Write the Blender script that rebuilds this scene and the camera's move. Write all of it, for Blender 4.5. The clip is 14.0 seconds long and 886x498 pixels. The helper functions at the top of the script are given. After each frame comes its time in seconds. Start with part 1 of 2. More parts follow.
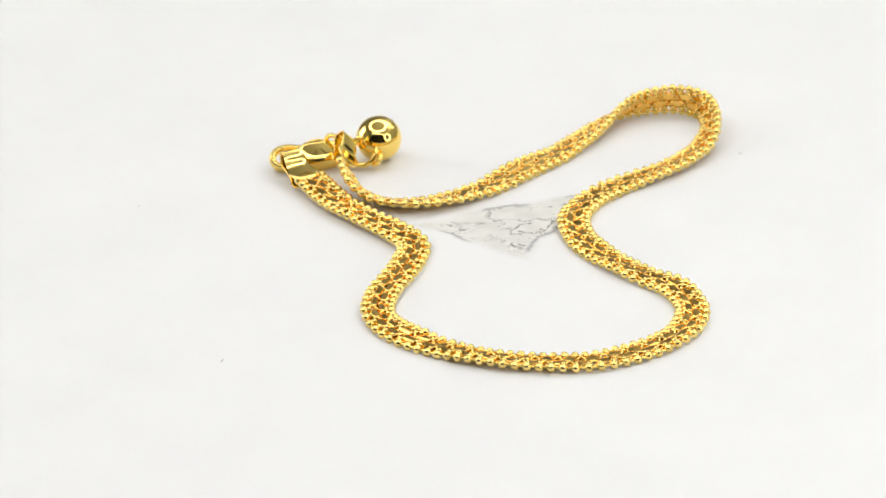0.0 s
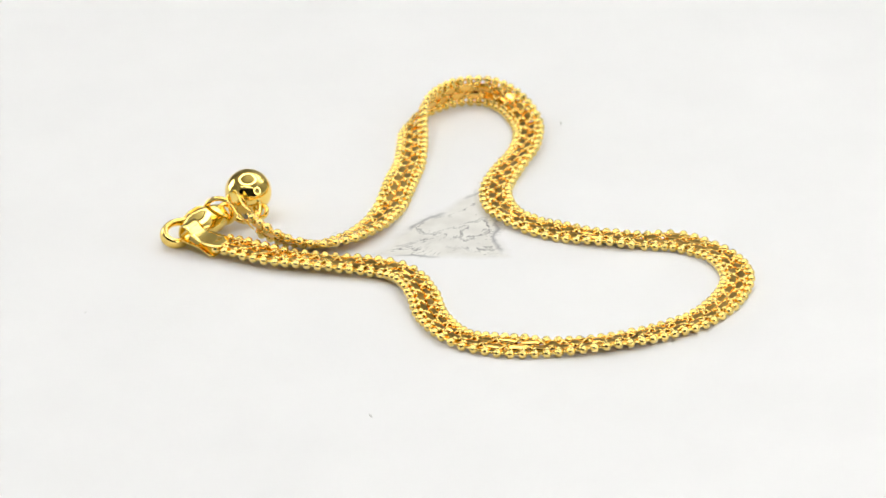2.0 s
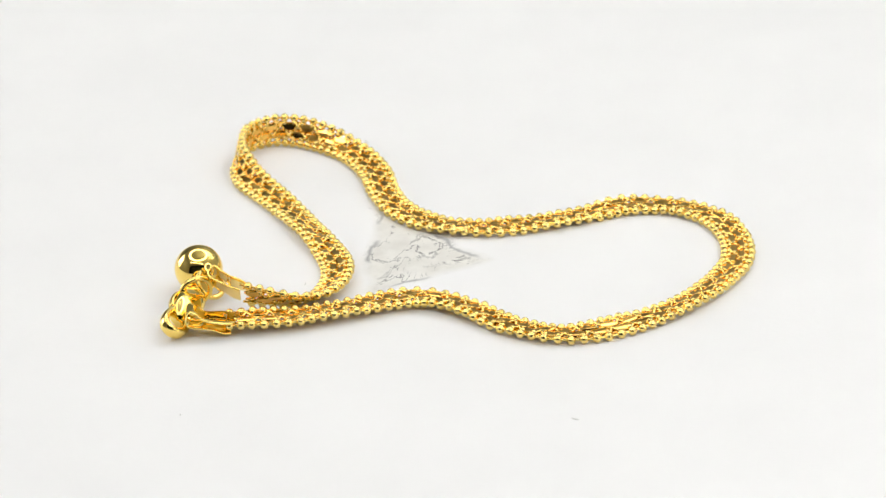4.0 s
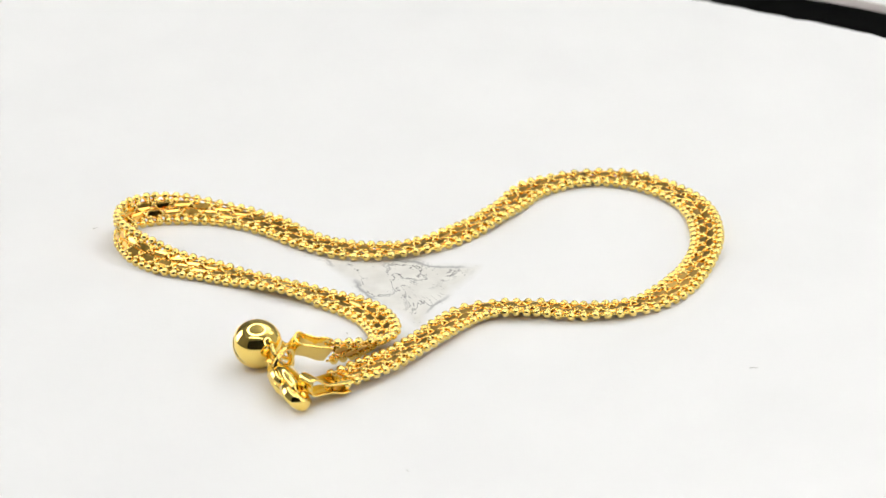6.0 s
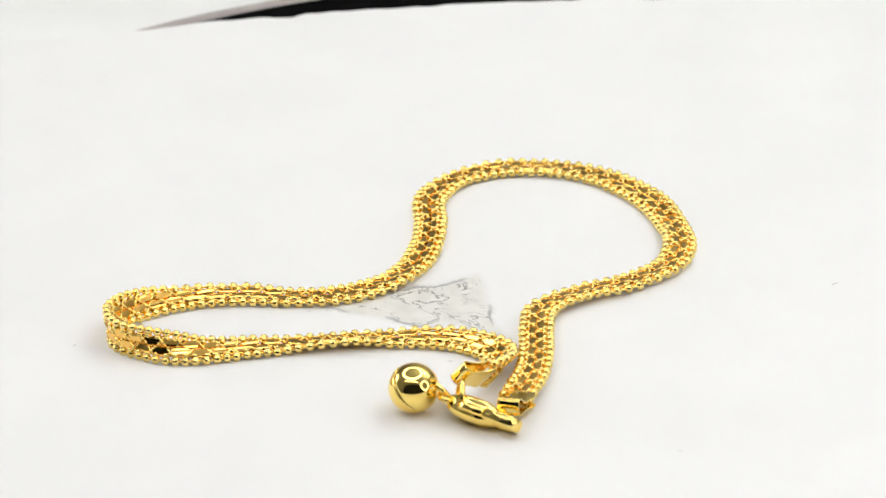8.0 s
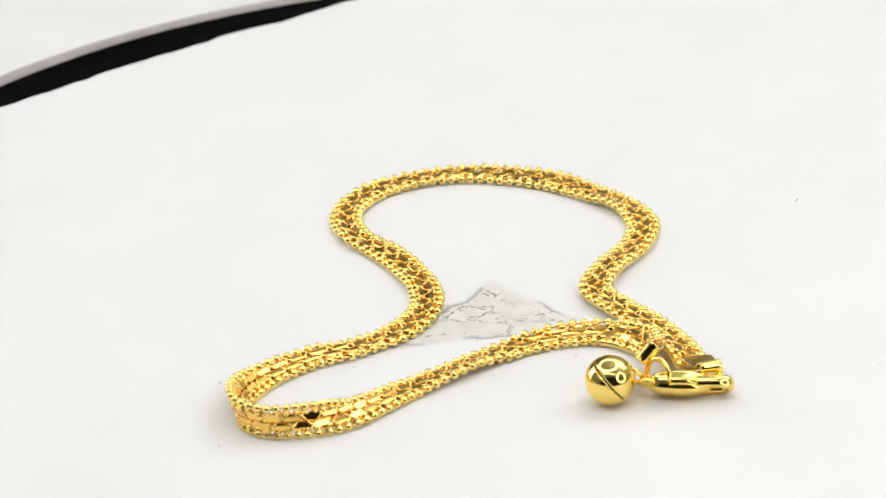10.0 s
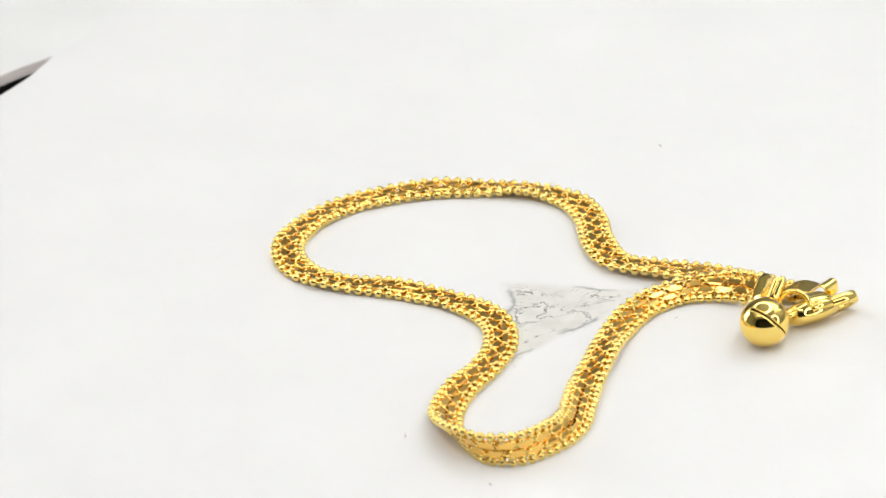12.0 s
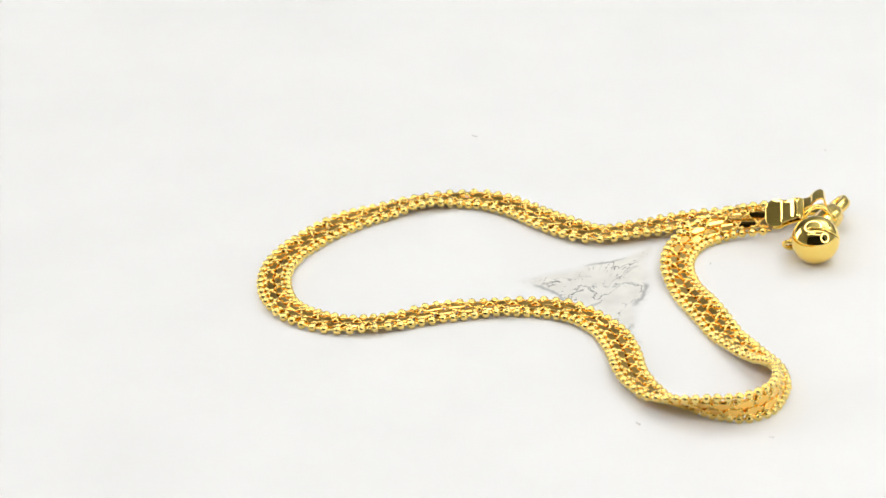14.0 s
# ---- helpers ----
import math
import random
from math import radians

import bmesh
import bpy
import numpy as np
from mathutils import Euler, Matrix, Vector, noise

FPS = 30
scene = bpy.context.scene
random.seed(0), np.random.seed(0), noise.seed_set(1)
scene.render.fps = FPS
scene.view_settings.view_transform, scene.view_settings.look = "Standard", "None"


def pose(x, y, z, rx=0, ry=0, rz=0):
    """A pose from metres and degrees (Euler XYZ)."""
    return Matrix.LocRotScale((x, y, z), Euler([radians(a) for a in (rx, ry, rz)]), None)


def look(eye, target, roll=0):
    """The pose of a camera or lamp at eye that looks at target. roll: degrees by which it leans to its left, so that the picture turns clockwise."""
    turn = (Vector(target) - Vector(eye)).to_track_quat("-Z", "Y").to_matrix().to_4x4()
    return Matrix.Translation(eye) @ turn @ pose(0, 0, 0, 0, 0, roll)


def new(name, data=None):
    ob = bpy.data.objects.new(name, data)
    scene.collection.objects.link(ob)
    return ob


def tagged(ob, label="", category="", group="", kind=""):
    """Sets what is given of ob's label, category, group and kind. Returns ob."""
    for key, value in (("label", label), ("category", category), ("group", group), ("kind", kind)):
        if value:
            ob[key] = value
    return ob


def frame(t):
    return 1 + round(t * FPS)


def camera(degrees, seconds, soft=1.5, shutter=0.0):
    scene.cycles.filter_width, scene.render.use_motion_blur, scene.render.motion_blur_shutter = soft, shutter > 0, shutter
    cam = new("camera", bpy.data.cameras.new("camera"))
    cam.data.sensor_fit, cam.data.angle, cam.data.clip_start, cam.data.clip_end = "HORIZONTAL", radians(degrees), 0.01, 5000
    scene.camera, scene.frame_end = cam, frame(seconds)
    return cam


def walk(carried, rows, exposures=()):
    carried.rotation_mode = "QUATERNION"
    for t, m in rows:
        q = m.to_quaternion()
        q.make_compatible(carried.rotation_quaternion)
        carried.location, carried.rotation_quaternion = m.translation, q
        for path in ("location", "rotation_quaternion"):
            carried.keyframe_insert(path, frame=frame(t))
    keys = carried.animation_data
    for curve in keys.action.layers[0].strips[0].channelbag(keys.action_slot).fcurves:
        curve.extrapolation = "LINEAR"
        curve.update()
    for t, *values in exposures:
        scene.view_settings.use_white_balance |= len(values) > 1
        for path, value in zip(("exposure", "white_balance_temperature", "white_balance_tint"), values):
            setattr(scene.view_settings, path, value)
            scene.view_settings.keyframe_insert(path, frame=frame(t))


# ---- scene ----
cam = camera(10.99, 14.0, soft=1.4)
EYE = Vector((0.0, -0.52, 0.25442))
AIM = Vector((math.sin(radians(-0.879)) * math.cos(radians(25.774)), math.cos(radians(-0.879)) * math.cos(radians(25.774)), -math.sin(radians(25.774))))
cam.data.dof.use_dof = True
cam.data.dof.focus_distance = 0.572
cam.data.dof.aperture_fstop = 54.0
walk(cam, [(0.0, look(EYE, EYE + AIM, -2.752)), (14.0, look(EYE, EYE + AIM, -2.752))])

# ---- world and lights ----
world = bpy.data.worlds.new("room_air")
scene.world = world
world.use_nodes = True
world.node_tree.nodes["Background"].inputs[0].default_value = (0.9, 0.92, 1.0, 1)
world.node_tree.nodes["Background"].inputs[1].default_value = 0.05
scene.view_settings.exposure = 0.435
# the last strength is for the added uplight, fill bounced off the ceiling
RING_GLOW, SIDE_GLOW, BAR_GLOW, SOFT_GLOW, UP_FILL_GLOW = 3.4, 3.0, 5.5, 3.6, 96.0

MM = 0.001


# ---- materials ----
def node_mat(name):
    m = bpy.data.materials.new(name)
    m.use_nodes = True
    nt = m.node_tree
    return m, nt, nt.nodes["Principled BSDF"]


def add_node(nt, kind, **sets):
    n = nt.nodes.new(kind)
    for k, v in sets.items():
        if k == "op":
            n.operation = v
        else:
            n.inputs[k].default_value = v
    return n


def noise_ramp(nt, scale, lo, hi, p0=0.35, p1=0.65, detail=4.0, coord=None):
    """A noise between two colours; returns the ramp's colour socket."""
    tc = nt.nodes.new("ShaderNodeTexCoord")
    nz = add_node(nt, "ShaderNodeTexNoise", Scale=scale, Detail=detail)
    nt.links.new(coord or tc.outputs["Object"], nz.inputs["Vector"])
    rp = nt.nodes.new("ShaderNodeValToRGB")
    rp.color_ramp.elements[0].position, rp.color_ramp.elements[1].position = p0, p1
    rp.color_ramp.elements[0].color, rp.color_ramp.elements[1].color = (*lo, 1), (*hi, 1)
    nt.links.new(nz.outputs["Fac"], rp.inputs["Fac"])
    return rp.outputs["Color"]


def bump_from(nt, bs, scale, strength, dist):
    tc = nt.nodes.new("ShaderNodeTexCoord")
    nz = add_node(nt, "ShaderNodeTexNoise", Scale=scale, Detail=3.0)
    bp = add_node(nt, "ShaderNodeBump", Strength=strength, Distance=dist)
    nt.links.new(tc.outputs["Object"], nz.inputs["Vector"])
    nt.links.new(nz.outputs["Fac"], bp.inputs["Height"])
    nt.links.new(bp.outputs["Normal"], bs.inputs["Normal"])


def gold(name, rough, lo, hi, wave=0.0):
    m, nt, bs = node_mat(name)
    bs.inputs["Metallic"].default_value = 1.0
    nt.links.new(noise_ramp(nt, 420.0, lo, hi), bs.inputs["Base Color"])
    r = noise_ramp(nt, 900.0, (rough * 0.7,) * 3, (rough * 1.4,) * 3)
    nt.links.new(r, bs.inputs["Roughness"])
    if wave:
        bump_from(nt, bs, 260.0, wave, 0.0004)
    return m


GOLD_POLISHED = gold("polished_gold", 0.05, (0.985, 0.70, 0.175), (0.99, 0.75, 0.22), 0.02)
GOLD_BEAD = gold("bead_gold", 0.13, (0.975, 0.735, 0.22), (0.985, 0.775, 0.275))
# deeper orange base: gold-on-gold reflections between the links put into the colour
GOLD_CUT = gold("cut_gold_bounce_tint", 0.07, (0.97, 0.54, 0.11), (0.98, 0.62, 0.16))
GOLD_WIRE = gold("wire_gold", 0.15, (0.975, 0.69, 0.18), (0.985, 0.74, 0.23))


def plain(name, lo, hi, rough, scale=60.0, bump=0.0, coat=0.0):
    m, nt, bs = node_mat(name)
    nt.links.new(noise_ramp(nt, scale, lo, hi), bs.inputs["Base Color"])
    bs.inputs["Roughness"].default_value = rough
    bs.inputs["Coat Weight"].default_value = coat
    if bump:
        bump_from(nt, bs, scale * 20, bump, 0.0002)
    return m


TABLE_WHITE = plain("white_laminate", (0.80, 0.80, 0.79), (0.83, 0.83, 0.82), 0.5)
BLACK_TOP = plain("black_plastic", (0.002, 0.002, 0.002), (0.004, 0.004, 0.004), 0.9, 300.0)
BLACK_TOP.node_tree.nodes["Principled BSDF"].inputs["Specular IOR Level"].default_value = 0.02
RIM_BEIGE = plain("beige_rim_plastic", (0.36, 0.32, 0.305), (0.44, 0.395, 0.375), 0.55, 200.0)
WALL_GREY = plain("white_wall_paint", (0.74, 0.74, 0.73), (0.78, 0.78, 0.77), 0.9, 3.0)
# unseen north wall, greyed so that the flat links reflect darker
WALL_MID = plain("grey_reflection_wall", (0.44, 0.435, 0.425), (0.49, 0.485, 0.475), 0.9, 3.0)
# dark colour stands in for the unlit room behind the camera
WALL_DARK = plain("unlit_room_wall", (0.04, 0.04, 0.04), (0.06, 0.06, 0.06), 0.9, 3.0)
CEIL_WHITE = plain("ceiling_paint", (0.78, 0.78, 0.77), (0.82, 0.82, 0.81), 0.95, 3.0)
HOUSING = plain("black_lamp_housing", (0.02, 0.02, 0.02), (0.03, 0.03, 0.03), 0.5, 30.0)
FLECK = plain("grey_fleck", (0.55, 0.54, 0.52), (0.63, 0.62, 0.60), 0.9, 2000.0)
ENGRAVE = plain("dull_engraving", (0.42, 0.27, 0.06), (0.5, 0.33, 0.08), 0.5, 2000.0)


def glow(name, colour, strength):
    m = bpy.data.materials.new(name)
    m.use_nodes = True
    nt = m.node_tree
    nt.nodes.clear()
    em = add_node(nt, "ShaderNodeEmission", Color=(*colour, 1), Strength=strength)
    out = nt.nodes.new("ShaderNodeOutputMaterial")
    nt.links.new(em.outputs[0], out.inputs["Surface"])
    return m


PATCH_SIDES = ((0.347, -0.938, 18.6), (-0.89, 0.457, 1.04), (0.616, 0.788, -7.45))


def paper_material():
    """Bright white card with a worn, grey-veined marble patch near its middle."""
    m, nt, bs = node_mat("white_marbled_card")
    lk = nt.links.new
    tc = nt.nodes.new("ShaderNodeTexCoord")
    base = noise_ramp(nt, 55.0, (0.806, 0.80, 0.796), (0.826, 0.82, 0.815))
    # distance from the patch's centre, warped for a ragged outline
    warp = add_node(nt, "ShaderNodeTexNoise", Scale=130.0, Detail=6.0)
    lk(tc.outputs["Object"], warp.inputs["Vector"])
    wv = add_node(nt, "ShaderNodeVectorMath", op="MULTIPLY_ADD")
    lk(warp.outputs["Color"], wv.inputs[0])
    wv.inputs[1].default_value = (0.005, 0.005, 0)
    lk(tc.outputs["Object"], wv.inputs[2])
    # inward distance from three slanted sides, in millimetres
    low = None
    for nx, ny, off in PATCH_SIDES:
        dp = add_node(nt, "ShaderNodeVectorMath", op="DOT_PRODUCT")
        lk(wv.outputs[0], dp.inputs[0])
        dp.inputs[1].default_value = (nx * 1000, ny * 1000, 0)
        ad = add_node(nt, "ShaderNodeMath", op="ADD")
        lk(dp.outputs["Value"], ad.inputs[0])
        ad.inputs[1].default_value = off
        if low is None:
            low = ad
        else:
            mn = add_node(nt, "ShaderNodeMath", op="MINIMUM")
            lk(low.outputs[0], mn.inputs[0])
            lk(ad.outputs[0], mn.inputs[1])
            low = mn
    mask = nt.nodes.new("ShaderNodeMapRange")
    mask.inputs["From Min"].default_value, mask.inputs["From Max"].default_value = -1.1, 0.7
    lk(low.outputs[0], mask.inputs["Value"])
    # cloudy grey of the patch
    cloud = noise_ramp(nt, 240.0, (0.63, 0.61, 0.565), (0.76, 0.745, 0.70), 0.3, 0.6, 12.0)
    # broken dark veins: thin bands of a warped noise, thinned out by a second one
    vn = add_node(nt, "ShaderNodeTexNoise", Scale=210.0, Detail=9.0, Roughness=0.62, Distortion=0.9)
    st = nt.nodes.new("ShaderNodeMapping")
    st.inputs["Rotation"].default_value = (0, 0, radians(-20))
    st.inputs["Scale"].default_value = (0.75, 1.0, 1.0)
    lk(tc.outputs["Object"], st.inputs["Vector"])
    lk(st.outputs[0], vn.inputs["Vector"])
    vs = add_node(nt, "ShaderNodeMath", op="SUBTRACT")
    lk(vn.outputs["Fac"], vs.inputs[0])
    vs.inputs[1].default_value = 0.5
    va = add_node(nt, "ShaderNodeMath", op="ABSOLUTE")
    lk(vs.outputs[0], va.inputs[0])
    vr = nt.nodes.new("ShaderNodeMapRange")
    vr.inputs["From Min"].default_value, vr.inputs["From Max"].default_value = 0.02, 0.0
    lk(va.outputs[0], vr.inputs["Value"])
    thin = add_node(nt, "ShaderNodeTexNoise", Scale=95.0, Detail=3.0)
    lk(tc.outputs["Object"], thin.inputs["Vector"])
    tr = nt.nodes.new("ShaderNodeMapRange")
    tr.inputs["From Min"].default_value, tr.inputs["From Max"].default_value = 0.44, 0.53
    lk(thin.outputs["Fac"], tr.inputs["Value"])
    # a ragged dark line along the patch's outline
    e2 = add_node(nt, "ShaderNodeMath", op="ABSOLUTE")
    lk(low.outputs[0], e2.inputs[0])
    er = nt.nodes.new("ShaderNodeMapRange")
    er.inputs["From Min"].default_value, er.inputs["From Max"].default_value = 0.45, 0.0
    lk(e2.outputs[0], er.inputs["Value"])
    both = add_node(nt, "ShaderNodeMath", op="MAXIMUM")
    lk(vr.outputs[0], both.inputs[0])
    lk(er.outputs[0], both.inputs[1])
    vein = add_node(nt, "ShaderNodeMath", op="MULTIPLY")
    lk(both.outputs[0], vein.inputs[0])
    lk(tr.outputs[0], vein.inputs[1])
    # dark specks and short smears
    sp = add_node(nt, "ShaderNodeTexNoise", Scale=620.0, Detail=4.0, Roughness=0.7)
    lk(st.outputs[0], sp.inputs["Vector"])
    sr = nt.nodes.new("ShaderNodeMapRange")
    sr.inputs["From Min"].default_value, sr.inputs["From Max"].default_value = 0.62, 0.72
    lk(sp.outputs["Fac"], sr.inputs["Value"])
    sm2 = add_node(nt, "ShaderNodeMath", op="MAXIMUM")
    lk(vein.outputs[0], sm2.inputs[0])
    lk(sr.outputs[0], sm2.inputs[1])
    mixv = nt.nodes.new("ShaderNodeMix")
    mixv.data_type = "RGBA"
    lk(sm2.outputs[0], mixv.inputs["Factor"])
    lk(cloud, mixv.inputs["A"])
    mixv.inputs["B"].default_value = (0.08, 0.08, 0.078, 1)
    mixp = nt.nodes.new("ShaderNodeMix")
    mixp.data_type = "RGBA"
    lk(mask.outputs[0], mixp.inputs["Factor"])
    lk(base, mixp.inputs["A"])
    lk(mixv.outputs["Result"], mixp.inputs["B"])
    lk(mixp.outputs["Result"], bs.inputs["Base Color"])
    bs.inputs["Roughness"].default_value = 0.6
    bump_from(nt, bs, 1500.0, 0.08, 0.0002)
    return m


PAPER = paper_material()


# ---- mesh helpers ----
def part(name, bm, material, parent, label="", smooth=True, at=None):
    """Link a bmesh as one mesh object under a thing or part."""
    me = bpy.data.meshes.new(name)
    for f in bm.faces:
        f.smooth = smooth
    bm.to_mesh(me)
    bm.free()
    me.materials.append(material)
    ob = new(name, me)
    if parent:
        ob.parent = parent
    if at is not None:
        ob.matrix_basis = at
    if label:
        tagged(ob, label)
    return ob


def box(bm, x0, x1, y0, y1, z0, z1, bevel=0.0):
    made = bmesh.ops.create_cube(bm, size=1.0, matrix=Matrix.LocRotScale(((x0 + x1) / 2, (y0 + y1) / 2, (z0 + z1) / 2), None, (x1 - x0, y1 - y0, z1 - z0)))
    if bevel:
        es = {e for v in made["verts"] for e in v.link_edges}
        bmesh.ops.bevel(bm, geom=list(es), offset=bevel, segments=2, profile=0.5, affect="EDGES")


def lathe(bm, profile, n=96):
    """Turn (radius, z) pairs about z."""
    rings = []
    for r, z in profile:
        if r < 1e-9:
            rings.append([bm.verts.new((0, 0, z))])
        else:
            rings.append([bm.verts.new((r * math.cos(2 * math.pi * k / n), r * math.sin(2 * math.pi * k / n), z)) for k in range(n)])
    for a, b in zip(rings, rings[1:]):
        for k in range(n):
            q = [a[k % len(a)], a[(k + 1) % len(a)], b[(k + 1) % len(b)], b[k % len(b)]]
            u = list(dict.fromkeys(q))
            if len(u) > 2:
                bm.faces.new(u)
    bmesh.ops.recalc_face_normals(bm, faces=bm.faces)


def tube(bm, pts, radii, n=8, closed=False, flat=(1.0, 1.0), up=Vector((0, 0, 1)), power=1.0):
    """Sweep an ellipse along points; radii per point; flat scales its side and up axes."""
    m = len(pts)
    rings = []
    for i, p in enumerate(pts):
        a = pts[(i - 1) % m] if closed or i > 0 else pts[i]
        b = pts[(i + 1) % m] if closed or i < m - 1 else pts[i]
        t = (b - a).normalized()
        side = t.cross(up)
        side = side.normalized() if side.length > 1e-6 else t.orthogonal().normalized()
        top = side.cross(t)
        r = radii[i] if isinstance(radii, list) else radii
        cs = [(math.cos(2 * math.pi * (k + 0.5) / n), math.sin(2 * math.pi * (k + 0.5) / n)) for k in range(n)]
        cs = [(math.copysign(abs(x) ** power, x), math.copysign(abs(y) ** power, y)) for x, y in cs]
        rings.append([bm.verts.new(p + side * (r * flat[0] * x) + top * (r * flat[1] * y)) for x, y in cs])
    for i in range(m if closed else m - 1):
        a, b = rings[i], rings[(i + 1) % m]
        for k in range(n):
            bm.faces.new((a[k], a[(k + 1) % n], b[(k + 1) % n], b[k]))
    if not closed:
        bm.faces.new(rings[0][::-1])
        bm.faces.new(rings[-1])
    bmesh.ops.recalc_face_normals(bm, faces=bm.faces)


def ring_points(c, r, ax, ay, n=32):
    return [c + ax * (r * math.cos(2 * math.pi * k / n)) + ay * (r * math.sin(2 * math.pi * k / n)) for k in range(n)]


def spline(keys, step, tight=None):
    """Catmull-Rom through 2D or 3D keys, resampled at even steps."""
    ks = [2 * keys[0] - keys[1]] + list(keys) + [2 * keys[-1] - keys[-2]]
    fine, par = [], []
    for i in range(1, len(ks) - 2):
        a, b, c, d = ks[i - 1:i + 3]
        for j in range(40):
            u = j / 40
            fine.append(0.5 * (2 * b + (c - a) * u + (2 * a - 5 * b + 4 * c - d) * u * u + (3 * b - a - 3 * c + d) * u ** 3))
            par.append(i - 1 + u)
    fine.append(ks[-2])
    par.append(len(keys) - 1)
    arr = np.array([list(p) for p in fine])
    run = np.r_[0, np.cumsum(np.linalg.norm(np.diff(arr, axis=0), axis=1))]
    n = int(round(run[-1] / step))
    u = np.linspace(0, run[-1], n + 1)
    if tight:
        dens = 1 + np.interp(par, [k for k, _ in tight], [v for _, v in tight])
        acc = np.r_[0, np.cumsum((dens[1:] + dens[:-1]) / 2 * np.diff(run))]
        n = int(round(acc[-1] / step))
        u = np.interp(np.linspace(0, acc[-1], n + 1), acc, run)
    return np.stack([np.interp(u, run, arr[:, k]) for k in range(arr.shape[1])], 1), np.interp(u, run, par), run[-1] / n


# ---- room ----
def room():
    top = -0.0135
    bm = bmesh.new()
    box(bm, -1.2, 1.2, -1.2, 1.2, top - 0.03, top, 0.002)
    tagged(part("table", bm, TABLE_WHITE, None, smooth=False), "plain matt white laminate table top", "table", kind="structure")
    # unseen floor, ceiling and walls, added to close the room and bounce light
    zf, zc, w = -0.8, 1.15, 1.3
    bm = bmesh.new()
    box(bm, -w, w, -w, w, zf - 0.1, zf)
    tagged(part("floor", bm, WALL_GREY, None, smooth=False), "plain white studio floor", "floor", kind="structure")
    bm = bmesh.new()
    box(bm, -w, w, -w, w, zc, zc + 0.1)
    tagged(part("ceiling", bm, CEIL_WHITE, None, smooth=False), "plain off-white studio ceiling", "ceiling", kind="structure")
    for nm, b, mt in (("wall_north", (-w, w, w, w + 0.1), WALL_MID), ("wall_south", (-w, w, -w - 0.1, -w), WALL_DARK),
                      ("wall_east", (w, w + 0.1, -w, w), WALL_GREY), ("wall_west", (-w - 0.1, -w, -w, w), WALL_GREY)):
        bm = bmesh.new()
        box(bm, *b, zf, zc)
        tagged(part(nm, bm, mt, None, smooth=False), "plain studio wall, out of view", "wall", kind="structure")


def pole(base, centre, out):
    """A thin rod from a lamp's back up to the ceiling, or down to the table."""
    c = Vector(centre) + base.matrix_basis.to_3x3() @ Vector((0, out, 0.022))
    end = Vector((c.x, c.y, 1.15 if c.z > 0.25 else -0.0135))
    if c.z < 0.25:
        c = Vector(centre) + base.matrix_basis.to_3x3() @ Vector((0, -out * 0.98, 0.022))
        end = Vector((c.x, c.y, -0.0135))
    inv = base.matrix_basis.inverted()
    bm = bmesh.new()
    tube(bm, [inv @ c, inv @ end], 0.008, 10)
    part("pole", bm, HOUSING, base, "thin black pole")


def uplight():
    """An unseen bowl lamp on a pole, added as fill: it lights the ceiling to soften shadows."""
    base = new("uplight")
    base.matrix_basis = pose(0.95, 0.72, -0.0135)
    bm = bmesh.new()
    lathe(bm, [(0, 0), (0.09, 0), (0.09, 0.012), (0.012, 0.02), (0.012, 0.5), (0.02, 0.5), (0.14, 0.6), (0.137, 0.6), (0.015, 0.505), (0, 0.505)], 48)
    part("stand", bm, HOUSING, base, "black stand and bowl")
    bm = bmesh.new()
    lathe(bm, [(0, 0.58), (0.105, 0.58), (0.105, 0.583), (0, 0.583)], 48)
    part("bulb_disc", bm, glow("uplight_fill_glow", (0.985, 1.0, 0.99), UP_FILL_GLOW), base, "glowing disc of the added fill lamp")
    return tagged(base, "unseen added fill lamp, black bowl on a stand, throwing light upward", "uplight")


def ring_light(name, centre, radius, width, strength, colour, label):
    base = new(name)
    base.matrix_basis = look(centre, (0, 0, 0.0))
    bm = bmesh.new()
    lathe(bm, [(radius - width / 2, 0), (radius - width / 2, -0.004), (radius, -0.007), (radius + width / 2, -0.004), (radius + width / 2, 0)], 64)
    part("diffuser", bm, glow(name + "_glow", colour, strength), base, "glowing white ring diffuser")
    bm = bmesh.new()
    a, b = radius - width / 2 - 0.004, radius + width / 2 + 0.004
    lathe(bm, [(a, 0.001), (b, 0.001), (b, 0.02), (a, 0.02), (a, 0.001)], 64)
    part("housing", bm, HOUSING, base, "black plastic lamp housing", smooth=False)
    pole(base, centre, radius + width / 2)
    return tagged(base, label, "ring light")


def panel_light(name, centre, w, h, strength, colour, label, cat):
    base = new(name)
    base.matrix_basis = look(centre, (0, 0, 0.0))
    bm = bmesh.new()
    box(bm, -w / 2, w / 2, -h / 2, h / 2, -0.003, 0.0, 0.001)
    part("diffuser", bm, glow(name + "_glow", colour, strength), base, "glowing white diffuser", smooth=False)
    bm = bmesh.new()
    box(bm, -w / 2 - 0.006, w / 2 + 0.006, -h / 2 - 0.006, h / 2 + 0.006, 0.001, 0.025, 0.003)
    part("housing", bm, HOUSING, base, "black lamp housing", smooth=False)
    pole(base, centre, 0.0)
    return tagged(base, label, cat)


room()
# added fill, stands out of view
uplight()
ring_light("ring_light", (-0.02, 0.035, 0.31), 0.195, 0.056, RING_GLOW, (1.0, 0.995, 0.98), "large white glowing ring light hung above the turntable")
ring_light("small_ring_light", (0.21, -0.165, 0.112), 0.088, 0.03, SIDE_GLOW, (1.0, 0.995, 0.98), "small white glowing ring light beside the table")
panel_light("light_bar", (-0.045, -0.22, 0.295), 0.40, 0.016, BAR_GLOW, (1.0, 0.995, 0.98), "slim white light bar above the table", "light bar")
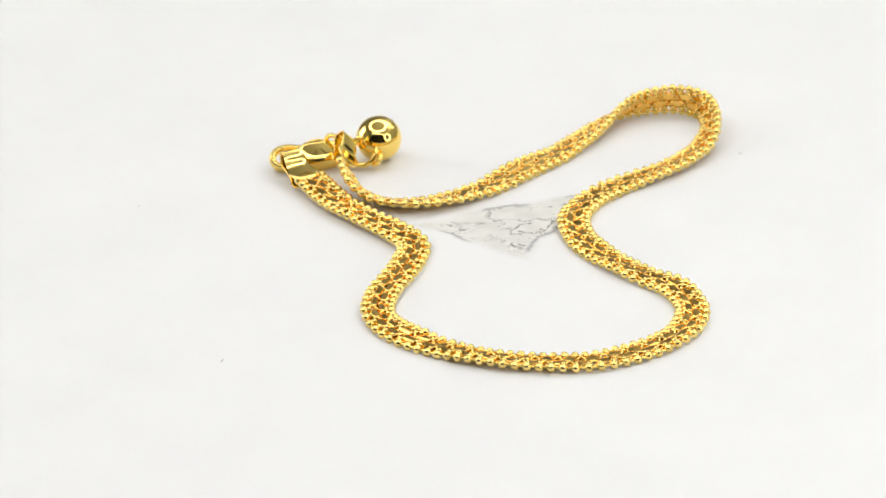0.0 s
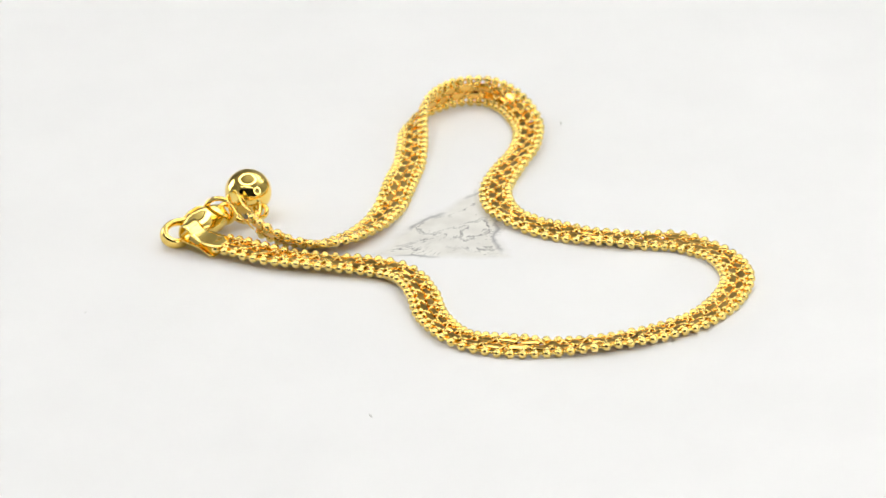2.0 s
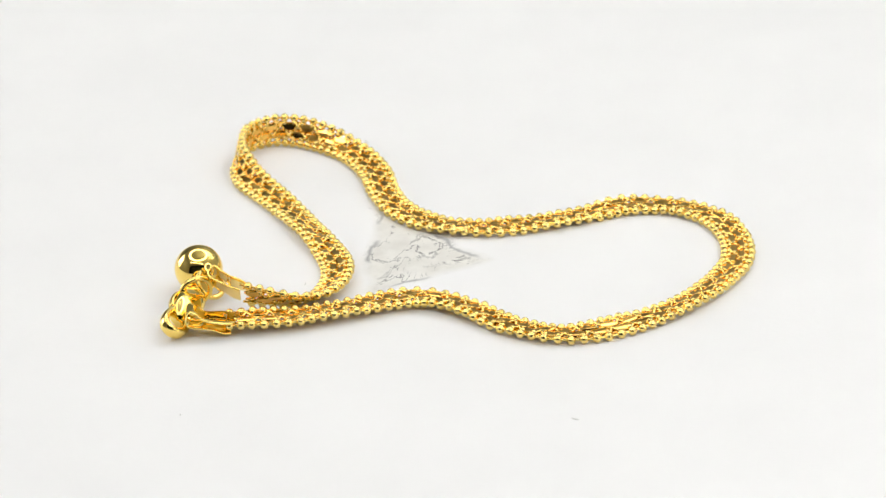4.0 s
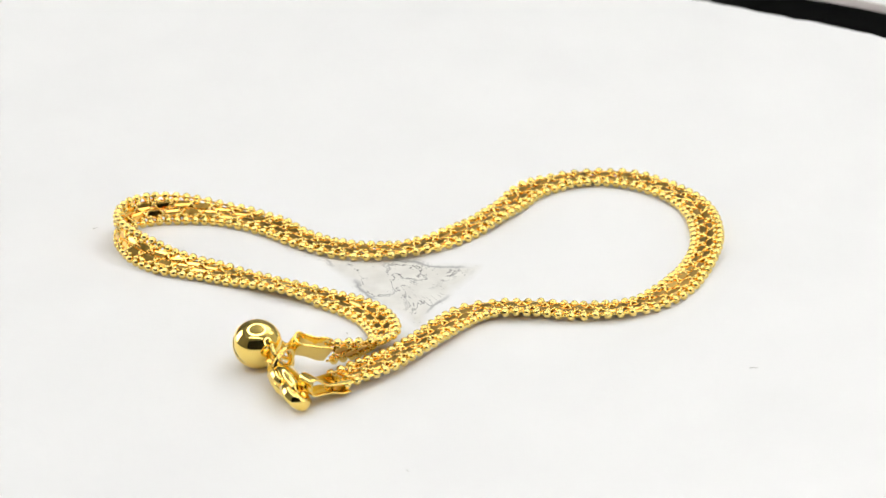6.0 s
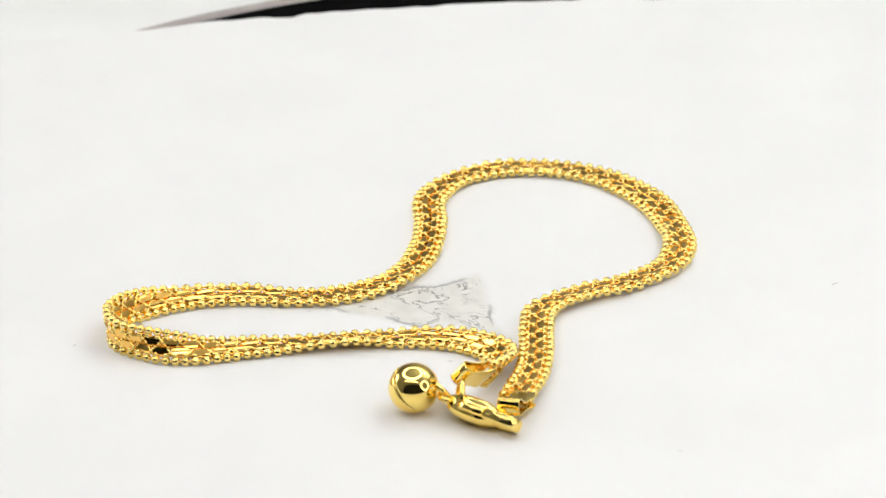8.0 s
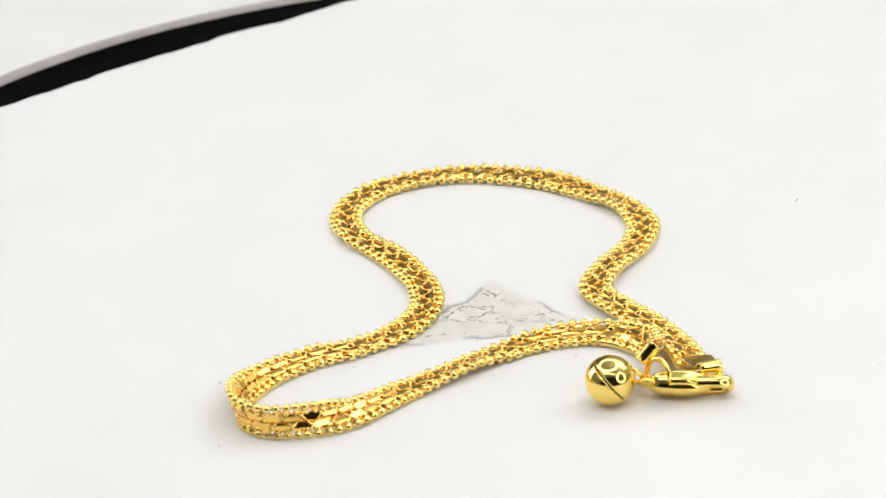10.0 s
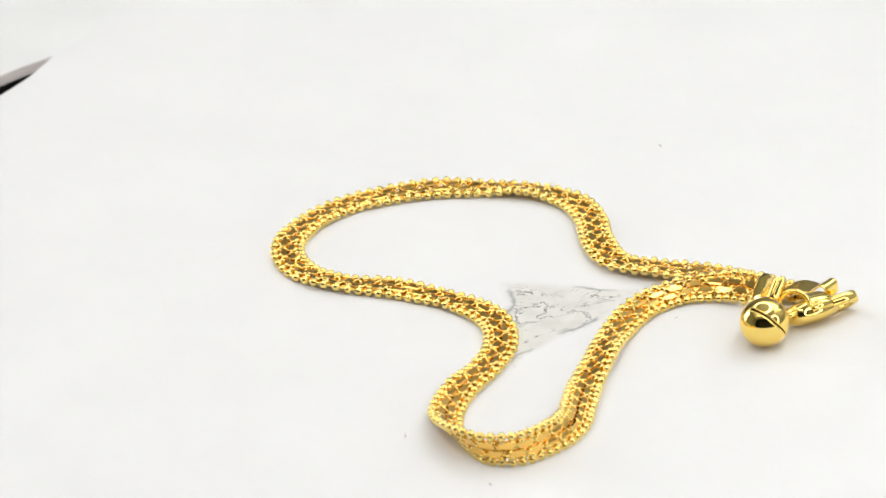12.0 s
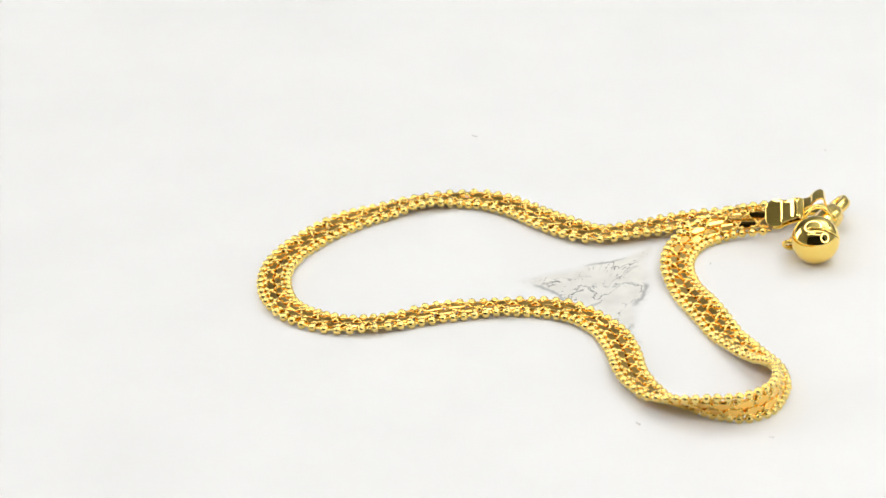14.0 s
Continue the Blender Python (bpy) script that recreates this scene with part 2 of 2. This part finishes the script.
panel_light("soft_box", (-0.62, 0.26, 0.19), 0.30, 0.36, SOFT_GLOW, (1.0, 0.97, 0.96), "square white soft box standing at the table's side", "soft box")


# ---- turntable and card ----
def turntable():
    base = new("turntable")
    base.matrix_basis = pose(0, 0, -0.0135)
    bm = bmesh.new()
    lathe(bm, [(0, 0.0), (0.0957, 0.0), (0.0957, 0.0128), (0.0952, 0.0131), (0, 0.0131)], 128)
    part("plate", bm, BLACK_TOP, base, "matt black round plate", smooth=False)
    bm = bmesh.new()
    lathe(bm, [(0.0959, 0.0), (0.0996, 0.0), (0.1, 0.006), (0.0998, 0.0112), (0.0989, 0.0126), (0.0974, 0.0131), (0.0959, 0.0128), (0.0959, 0.0)], 128)
    part("rim", bm, RIM_BEIGE, base, "pale beige-grey rounded rim")
    return tagged(base, "round black turntable with a pale beige rim", "turntable")


def card():
    """A big white card whose one hand-cut edge lies inside the turntable's rim."""
    random.seed(4)
    a = radians(-48)
    ux, vx = Vector((math.cos(a), math.sin(a), 0)), Vector((-math.sin(a), math.cos(a), 0))
    bm = bmesh.new()
    vs, n = [], 150
    edge = []
    for i in range(n + 1):
        v = -150 + 300 * i / n
        u = 86.9 - (4.6 if v > 0 else 3.0) * (v / 50) ** 2 if abs(v) < 60 else (80.7 if v > 0 else 83.0) - 0.12 * (abs(v) - 60)
        u += 0.7 * noise.noise((v * 0.11, 3.0, 0)) + 0.45 * noise.noise((v * 0.35, 8.0, 0)) - (0.9 if 29 < v < 33 else 0)
        edge.append(ux * (u * MM) + vx * (v * MM))
    back = [ux * (-0.15) + vx * 0.15, ux * (-0.15) - vx * 0.15]
    ring = [bm.verts.new(p) for p in edge + back]
    f = bm.faces.new(ring)
    if f.normal.z < 0:
        f.normal_flip()
    low = bmesh.ops.extrude_face_region(bm, geom=[f])
    for q in low["geom"]:
        if isinstance(q, bmesh.types.BMVert):
            q.co.z -= 0.0003
    bmesh.ops.recalc_face_normals(bm, faces=bm.faces)
    ob = part("card_sheet", bm, PAPER, None, smooth=False)
    tagged(ob, "white card sheet with a grey marbled patch, rough-cut edge", "card")
    for x, y, r, turn in ((-47.6, 23.6, 0.35, 30), (-35.1, -21.8, 0.6, 75), (31.3, 32.1, 0.6, 60), (-11.0, 23.0, 0.4, 10), (28.6, 47.9, 0.4, 100)):
        bm = bmesh.new()
        bmesh.ops.create_icosphere(bm, subdivisions=1, radius=1.0)
        for q in bm.verts:
            q.co = Vector((q.co.x * r * MM, q.co.y * r * 0.22 * MM, max(q.co.z, 0) * 0.06 * MM)) * (1 + 0.3 * noise.noise(q.co * 3 + Vector((x, y, 0))))
        part("fleck", bm, FLECK, ob, "tiny grey fleck", at=pose(x * MM, y * MM, 0.0, 0, 0, turn))
    return ob


# ---- the anklet ----
PATH = [(-25.58, 27.58), (-22.9, 21.6), (-19.2, 16.4), (-15.05, 11.6), (-11.8, 6.62), (-12.85, 0.29), (-15.4, -5.8), (-16.1, -12.2),
        (-13.4, -17.8), (-8.37, -21.96), (-2.86, -25.09), (3.26, -26.80), (9.59, -27.09), (15.6, -24.9), (20.6, -20.5), (22.5, -14.3),
        (20.7, -8.3), (16.52, -3.84), (12.59, 1.15), (9.62, 6.75), (8.82, 12.99), (11.27, 18.75), (15.87, 23.12), (21.3, 26.8),
        (25.9, 32.1), (27.7, 38.3), (26.9, 43.3), (23.2, 45.7), (18.0, 44.7), (14.2, 41.9), (11.4, 38.2), (7.75, 33.5),
        (3.3, 28.9), (-1.3, 24.3), (-6.3, 20.6), (-10.8, 19.0), (-15.4, 19.2), (-18.9, 22.0), (-20.2, 25.2), (-20.8, 27.6)]
ROLL = [(0, 0), (23.2, 0), (24, -12), (24.6, -37), (25.3, -60), (26, -72), (27, -86), (27.6, -100), (28, -114), (28.6, -134), (29.3, -156), (30.2, -172), (31, -180), (33, -180), (34, -175), (35.3, -156), (36.4, -142), (37.3, -126), (38, -118), (39, -112)]
TIGHT = [(0, 0), (23.5, 0), (25, 0.15), (28.5, 0.22), (30.5, 0.1), (31.5, 0), (34, 0), (36, 0.12), (39, 0)]
LIFT = [(0, 0.8), (2, 0.6), (4, 0.35), (6, 0.15), (8, 0.0), (36.5, 0.0), (39, 0.9)]
HALF, BEAD_R, PITCH, ROW = 1.68, 0.56, 1.40, 0.55


def chain_frames():
    pts, par, step = spline([Vector(p) for p in PATH], PITCH / 4, TIGHT)
    rolls = np.interp(par, [k for k, _ in ROLL], [v for _, v in ROLL])
    ker = np.hanning(15)
    ker /= ker.sum()
    rolls = np.convolve(np.pad(rolls, 7, mode="edge"), ker, "valid")
    rolls = [a + 17.0 * noise.noise((i * 0.03, 5.0, 0.3)) for i, a in enumerate(rolls)]
    out = []
    for i, p in enumerate(pts):
        t = pts[min(i + 1, len(pts) - 1)] - pts[max(i - 1, 0)]
        t = Vector((t[0], t[1], 0)).normalized()
        left = Vector((-t.y, t.x, 0))
        c, s = math.cos(radians(rolls[i])), math.sin(radians(rolls[i]))
        z = BEAD_R + 0.94 * HALF * abs(s) + np.interp(par[i], [k for k, _ in LIFT], [v for _, v in LIFT]) + 0.12 * max(0.0, noise.noise((i * 0.05, 1.0, 0)))
        out.append((Vector((p[0], p[1], z)), t, left * c + Vector((0, 0, s)), left * -s + Vector((0, 0, c))))
    return out


def lay(c, t, l, n):
    m = Matrix.Identity(4)
    for k, v in enumerate((t, l, n)):
        m.col[k][:3] = v
    m.col[3][:3] = c * MM
    return m


def bead_mesh():
    bm = bmesh.new()
    bmesh.ops.create_uvsphere(bm, u_segments=14, v_segments=9, radius=BEAD_R * MM)
    return bm


def plate_mesh():
    """A diamond-cut link: shallow domed faces of flat cuts, blunt pointed ends, thin waist."""
    bm = bmesh.new()
    cut = [(-0.54, 0.40, 0.12), (-0.43, 0.74, 0.27), (-0.22, 1.0, 0.29), (0.0, 1.12, 0.295), (0.22, 1.0, 0.29), (0.43, 0.74, 0.27), (0.54, 0.40, 0.12)]
    top = [[bm.verts.new((x * a * MM, y * MM, z * MM)) for x in (-1, 1)] for y, a, z in cut]
    low = [[bm.verts.new((x * a * MM, y * MM, -z * MM)) for x in (-1, 1)] for y, a, z in cut]
    mid = [[bm.verts.new((x * (a + 0.1) * MM, y * 1.04 * MM, 0)) for x in (-1, 1)] for y, a, z in cut]
    for i in range(6):
        bm.faces.new((top[i][0], top[i][1], top[i + 1][1], top[i + 1][0]))
        bm.faces.new((low[i][1], low[i][0], low[i + 1][0], low[i + 1][1]))
        for k in (0, 1):
            for u, v in ((top, mid), (mid, low)):
                bm.faces.new((u[i][k], u[i + 1][k], v[i + 1][k], v[i][k]))
    for i in (0, 6):
        for u, v in ((top, mid), (mid, low)):
            bm.faces.new((u[i][0], u[i][1], v[i][1], v[i][0]))
    bmesh.ops.recalc_face_normals(bm, faces=bm.faces)
    return bm


def anklet():
    base = new("anklet")
    fr = chain_frames()
    rng = random.Random(7)
    # beads along both edges
    first = part("bead", bead_mesh(), GOLD_BEAD, base)
    bead_me = first.data
    rest = bmesh.new()
    count = 0
    for i in range(2, len(fr) - 2, 4):
        c, t, l, n = fr[i]
        for sd in (1, -1):
            m = lay(c + l * (sd * HALF) + n * rng.uniform(-0.05, 0.05) + t * rng.uniform(-0.05, 0.05), t, l, n) @ pose(0, 0, 0, rng.uniform(0, 90), rng.uniform(0, 90), 0)
            if count < 300:
                ob = first if count == 0 else new("bead", bead_me)
                ob.parent = base
                ob.matrix_basis = m
            else:
                bmesh.ops.create_uvsphere(rest, u_segments=14, v_segments=9, radius=BEAD_R * MM, matrix=m)
            count += 1
    if len(rest.verts):
        tagged(part("bead_run", rest, GOLD_BEAD, base), "further round gold beads", kind="stuff")
    # two staggered rows of flat cut links
    first = part("link_plate", plate_mesh(), GOLD_CUT, base, smooth=False)
    me = first.data
    k = 0
    for off, ph in ((ROW, 2), (-ROW, 6)):
        for i in range(2 + ph, len(fr) - 3, 8):
            c, t, l, n = fr[i]
            m = lay(c + l * off + n * rng.uniform(-0.03, 0.03), t, l, n) @ pose(0, 0, 0, rng.gauss(0, 1.6), rng.gauss(0, 1.6), rng.gauss(0, 2))
            ob = first if k == 0 else new("link_plate", me)
            ob.parent = base
            ob.matrix_basis = m
            k += 1
    # star-shaped wire knots in the gaps of both rows, on both faces, tied to the edge beads
    bm = bmesh.new()
    for off, ph in ((ROW, 6), (-ROW, 2)):
        sd = math.copysign(1.0, off)
        for i in range(2 + ph, len(fr) - 5, 8):
            c, t, l, n = fr[i]
            for up in (1, -1):
                hub = c + l * (off + sd * 0.12) + n * (up * 0.36)
                for al in (1, -1):
                    c2, t2, l2, n2 = fr[i + 2 * al]
                    bead = c2 + l2 * (sd * (HALF - 0.2)) + n2 * (up * 0.14)
                    inner = c + t * (al * 0.62) + l * (off - sd * 0.56) + n * (up * 0.12)
                    tube(bm, [bead * MM, (bead * 0.45 + hub * 0.55 + n * (up * 0.12)) * MM, hub * MM, (hub * 0.5 + inner * 0.5 + n * (up * 0.08)) * MM, inner * MM], [0.12 * MM, 0.14 * MM, 0.17 * MM, 0.16 * MM, 0.10 * MM], 6)
                bmesh.ops.create_icosphere(bm, subdivisions=1, radius=0.24 * MM, matrix=Matrix.Translation(hub * MM))
    tagged(part("knot", bm, GOLD_WIRE, base), "star-shaped gold wire knots between the links", kind="stuff")
    # three wires woven in and out between the rows of links
    for off, amp, sgn in ((0.0, 0.14, -1), (1.06, 0.09, 1), (-1.06, 0.09, -1)):
        bm = bmesh.new()
        run = []
        for i in range(2, len(fr) - 2):
            c, t, l, n = fr[i]
            ph = 2 * math.pi * (i - 4) / 8
            run.append((c + l * (off + sgn * amp * math.cos(ph)) + n * (0.1 * math.sin(ph * 2))) * MM)
        tube(bm, run, 0.19 * MM, 6)
        # takes the bounce-tinted cut gold, to darken the gaps between links
        part("woven_wire", bm, GOLD_CUT, base)
    # a small inner grain beside each edge bead, on both faces
    bm = bmesh.new()
    for i in range(2, len(fr) - 2, 4):
        c, t, l, n = fr[i]
        for sd in (1, -1):
            for up in (1, -1):
                bmesh.ops.create_icosphere(bm, subdivisions=2, radius=0.29 * MM, matrix=Matrix.Translation((c + l * (sd * (HALF - 0.62)) + n * (up * 0.27)) * MM))
    tagged(part("grain", bm, GOLD_BEAD, base), "small gold grains inside the edge beads", kind="stuff")
    for sd in (1, -1):
        bm = bmesh.new()
        tube(bm, [(c + l * (sd * HALF)) * MM for c, t, l, n in fr[1:-1]], 0.17 * MM, 6)
        part("edge_wire", bm, GOLD_WIRE, base)

    # folded end caps
    def end_cap(m, reach, tall, label, stamped=True):
        prof = [(-1.0, 0.84, 0.6), (-0.8, 0.94, 1.15), (-0.3, 1.02, 1.6), (0.5, 1.07, 1.8), (1.3, 1.11, 1.72), (reach - 3.0, 1.18, 1.52), (reach - 2.2, 1.42, 1.4), (reach - 1.5, tall - 0.3, 1.36),
                (reach - 0.8, tall, 1.35), (reach - 0.22, tall - 0.2, 1.35), (reach, tall * 0.5, 1.35), (reach - 0.2, 0.45, 1.35), (reach - 0.8, 0.1, 1.35),
                (2.3, -0.1, 1.4), (1.4, -0.3, 1.5), (0.6, -0.45, 1.75), (-0.4, -0.5, 1.7)]
        bm = bmesh.new()
        prof = [tuple(q) for q in spline([Vector(q) for q in prof], 0.22)[0]]
        rows = [[bm.verts.new((x * MM, w * s * MM, z * MM)) for s in (-1, -0.6, 0, 0.6, 1)] for x, z, w in prof]
        for a, b in zip(rows, rows[1:]):
            for q in range(4):
                bm.faces.new((a[q], a[q + 1], b[q + 1], b[q]))
        bmesh.ops.recalc_face_normals(bm, faces=bm.faces)
        bmesh.ops.solidify(bm, geom=list(bm.faces), thickness=0.22 * MM)
        cap = part("end_cap", bm, GOLD_POLISHED, base, label, at=m)
        bv = cap.modifiers.new("edge", "BEVEL")
        bv.width, bv.segments, bv.limit_method = 0.06 * MM, 2, "ANGLE"
        if not stamped:
            return
        # stamped mark on the flat leaf
        bm = bmesh.new()
        for x, y, w, h in ((0.15, -0.7, 0.1, 0.45), (0.5, -0.7, 0.1, 0.45), (0.32, -0.45, 0.35, 0.1), (0.2, 0.15, 0.1, 0.5), (0.6, 0.7, 0.12, 0.12)):
            box(bm, (x - w / 2) * MM, (x + w / 2) * MM, (y - h / 2) * MM, (y + h / 2) * MM, 1.06 * MM, 1.21 * MM)
        part("stamped_mark", bm, ENGRAVE, cap, smooth=False)

    end_cap(pose(-26.0 * MM, 26.9 * MM, 1.0 * MM, 0, -4, 114), 5.3, 2.35, "folded gold end cap with a stamped mark")
    end_cap(pose(-20.9 * MM, 27.6 * MM, 3.1 * MM, 0, -14, 98) @ pose(0, 0, 0, 50, 0, 0), 4.3, 1.95, "folded gold end cap standing on its edge", False)

    # lobster clasp
    def clasp(m):
        bm = bmesh.new()
        body = [(-2.3, 0.1, 0.8), (-1.8, 0.15, 1.35), (-0.6, 0.25, 1.75), (1.2, 0.3, 1.92), (2.8, 0.3, 1.85), (4.0, 0.5, 1.35), (4.8, 0.8, 0.85)]
        tube(bm, [Vector((x * MM, y * MM, 0)) for x, y, r in body], [r * MM for x, y, r in body], 20, flat=(1.0, 0.82), power=0.6)
        cl = part("clasp_body", bm, GOLD_POLISHED, base, "polished gold lobster clasp body", at=m)
        bm = bmesh.new()
        hook = [(3.4, 1.0), (4.6, 1.35), (5.8, 1.4), (6.8, 1.05), (7.3, 0.15), (7.0, -0.8), (6.1, -1.3), (5.1, -1.4), (4.1, -1.2), (3.2, -1.0)]
        rad = [0.75, 0.7, 0.62, 0.58, 0.58, 0.56, 0.52, 0.5, 0.5, 0.5]
        sm, par, _ = spline([Vector((x, y, 0)) for x, y in hook], 0.3)
        tube(bm, [Vector(p) * MM for p in sm], list(np.interp(par, range(len(rad)), rad) * MM), 12, flat=(0.85, 1.45), power=0.8)
        part("hook", bm, GOLD_POLISHED, cl)
        bm = bmesh.new()
        lv = [(3.2, -1.35), (2.2, -1.75), (1.0, -1.85), (0.0, -1.5)]
        sm, _, _ = spline([Vector((x, y, 0)) for x, y in lv], 0.3)
        tube(bm, [Vector(p) * MM for p in sm], 0.36 * MM, 10, flat=(0.7, 1.6))
        part("lever", bm, GOLD_POLISHED, cl, "thumb lever of the clasp")
        bm = bmesh.new()
        tube(bm, [Vector((2.9 * MM, -0.7 * MM, -1.32 * MM)), Vector((2.9 * MM, -0.7 * MM, 1.32 * MM))], 0.38 * MM, 12, up=Vector((1, 0, 0)))
        part("rivet", bm, GOLD_POLISHED, cl)
        bm = bmesh.new()
        tube(bm, ring_points(Vector((-2.6 * MM, 0, 0)), 0.9 * MM, Vector((1, 0, 0)), Vector((0, 1, 0)), 24), 0.38 * MM, 8, closed=True)
        part("swivel_eye", bm, GOLD_POLISHED, cl)

    clasp(pose(-23.1 * MM, 33.5 * MM, 1.95 * MM, 0, 3, 186) @ pose(0, 0, 0, -40, 0, 0))

    def jump_ring(c, r, wire, nrm):
        nrm = Vector(nrm).normalized()
        ax = nrm.orthogonal().normalized()
        bm = bmesh.new()
        tube(bm, ring_points(Vector(c) * MM, r * MM, ax, nrm.cross(ax), 32), wire * MM, 10, closed=True, up=nrm)
        part("jump_ring", bm, GOLD_POLISHED, base)

    jump_ring((-21.8, 33.0, 2.75), 1.95, 0.34, (0.7, 0.72, 0.2))
    jump_ring((-18.4, 32.5, 2.4), 1.9, 0.34, (-0.3, -0.75, 0.6))

    # jingle bell, with its slit opposite the loop
    c, r = Vector((-16.3, 35.05, 3.03)), 3.03
    away = Vector((0.08, 1.0, 0.42)).normalized()
    tilt = -48.0
    axis = (Vector((0, 0, 1)) - away * away.z).normalized()
    axis = Matrix.Rotation(radians(tilt), 3, away) @ axis
    third = axis.cross(away)
    fr3 = Matrix((away, third, axis)).transposed().to_4x4()
    bm = bmesh.new()
    nu, lats = 96, [-90, -80, -70, -60, -50, -40, -30, -20, -12, -6, -2.1, 2.1, 6, 12, 20, 30, 40, 50, 60, 70, 80, 90]
    rows = []
    for la in lats:
        if abs(la) == 90:
            rows.append([bm.verts.new((0, 0, math.copysign(r * MM, la)))])
        else:
            rows.append([bm.verts.new((r * MM * math.cos(radians(la)) * math.cos(2 * math.pi * q / nu), r * MM * math.cos(radians(la)) * math.sin(2 * math.pi * q / nu), r * MM * math.sin(radians(la)))) for q in range(nu)])
    for ra, rb, la in zip(rows, rows[1:], lats):
        for q in range(nu):
            lon = (360.0 * (q + 0.5) / nu + 180) % 360 - 180
            if la == -2.1 and abs(lon) < 72:
                continue
            u = list(dict.fromkeys([ra[q % len(ra)], ra[(q + 1) % len(ra)], rb[(q + 1) % len(rb)], rb[q % len(rb)]]))
            bm.faces.new(u)
    bmesh.ops.recalc_face_normals(bm, faces=bm.faces)
    bmesh.ops.solidify(bm, geom=list(bm.faces), thickness=0.3 * MM)
    bell = part("bell", bm, GOLD_POLISHED, base, "polished round gold jingle bell with a slit", at=Matrix.Translation(c * MM) @ fr3)
    bm = bmesh.new()
    tube(bm, ring_points(Vector((-(r + 0.75) * MM, 0, 0)), 0.85 * MM, Vector((1, 0, 0)), Vector((0, 1, 0)), 24), 0.3 * MM, 8, closed=True)
    part("loop", bm, GOLD_POLISHED, bell)
    return tagged(base, "gold beaded mesh anklet chain with clasp and round bell", "anklet")


TABLE = turntable()
CARD = card()
ANKLET = anklet()


# ---- what moves ----
def motions():
    turn = lambda t: math.degrees(0.295668 * t + 0.000541258 * t * t)
    times = [0.5 * k for k in range(29)]
    for ob, z in ((TABLE, -0.0135), (CARD, 0.0), (ANKLET, 0.0)):
        walk(ob, [(t, pose(0, 0, z, 0, 0, turn(t))) for t in times])


motions()
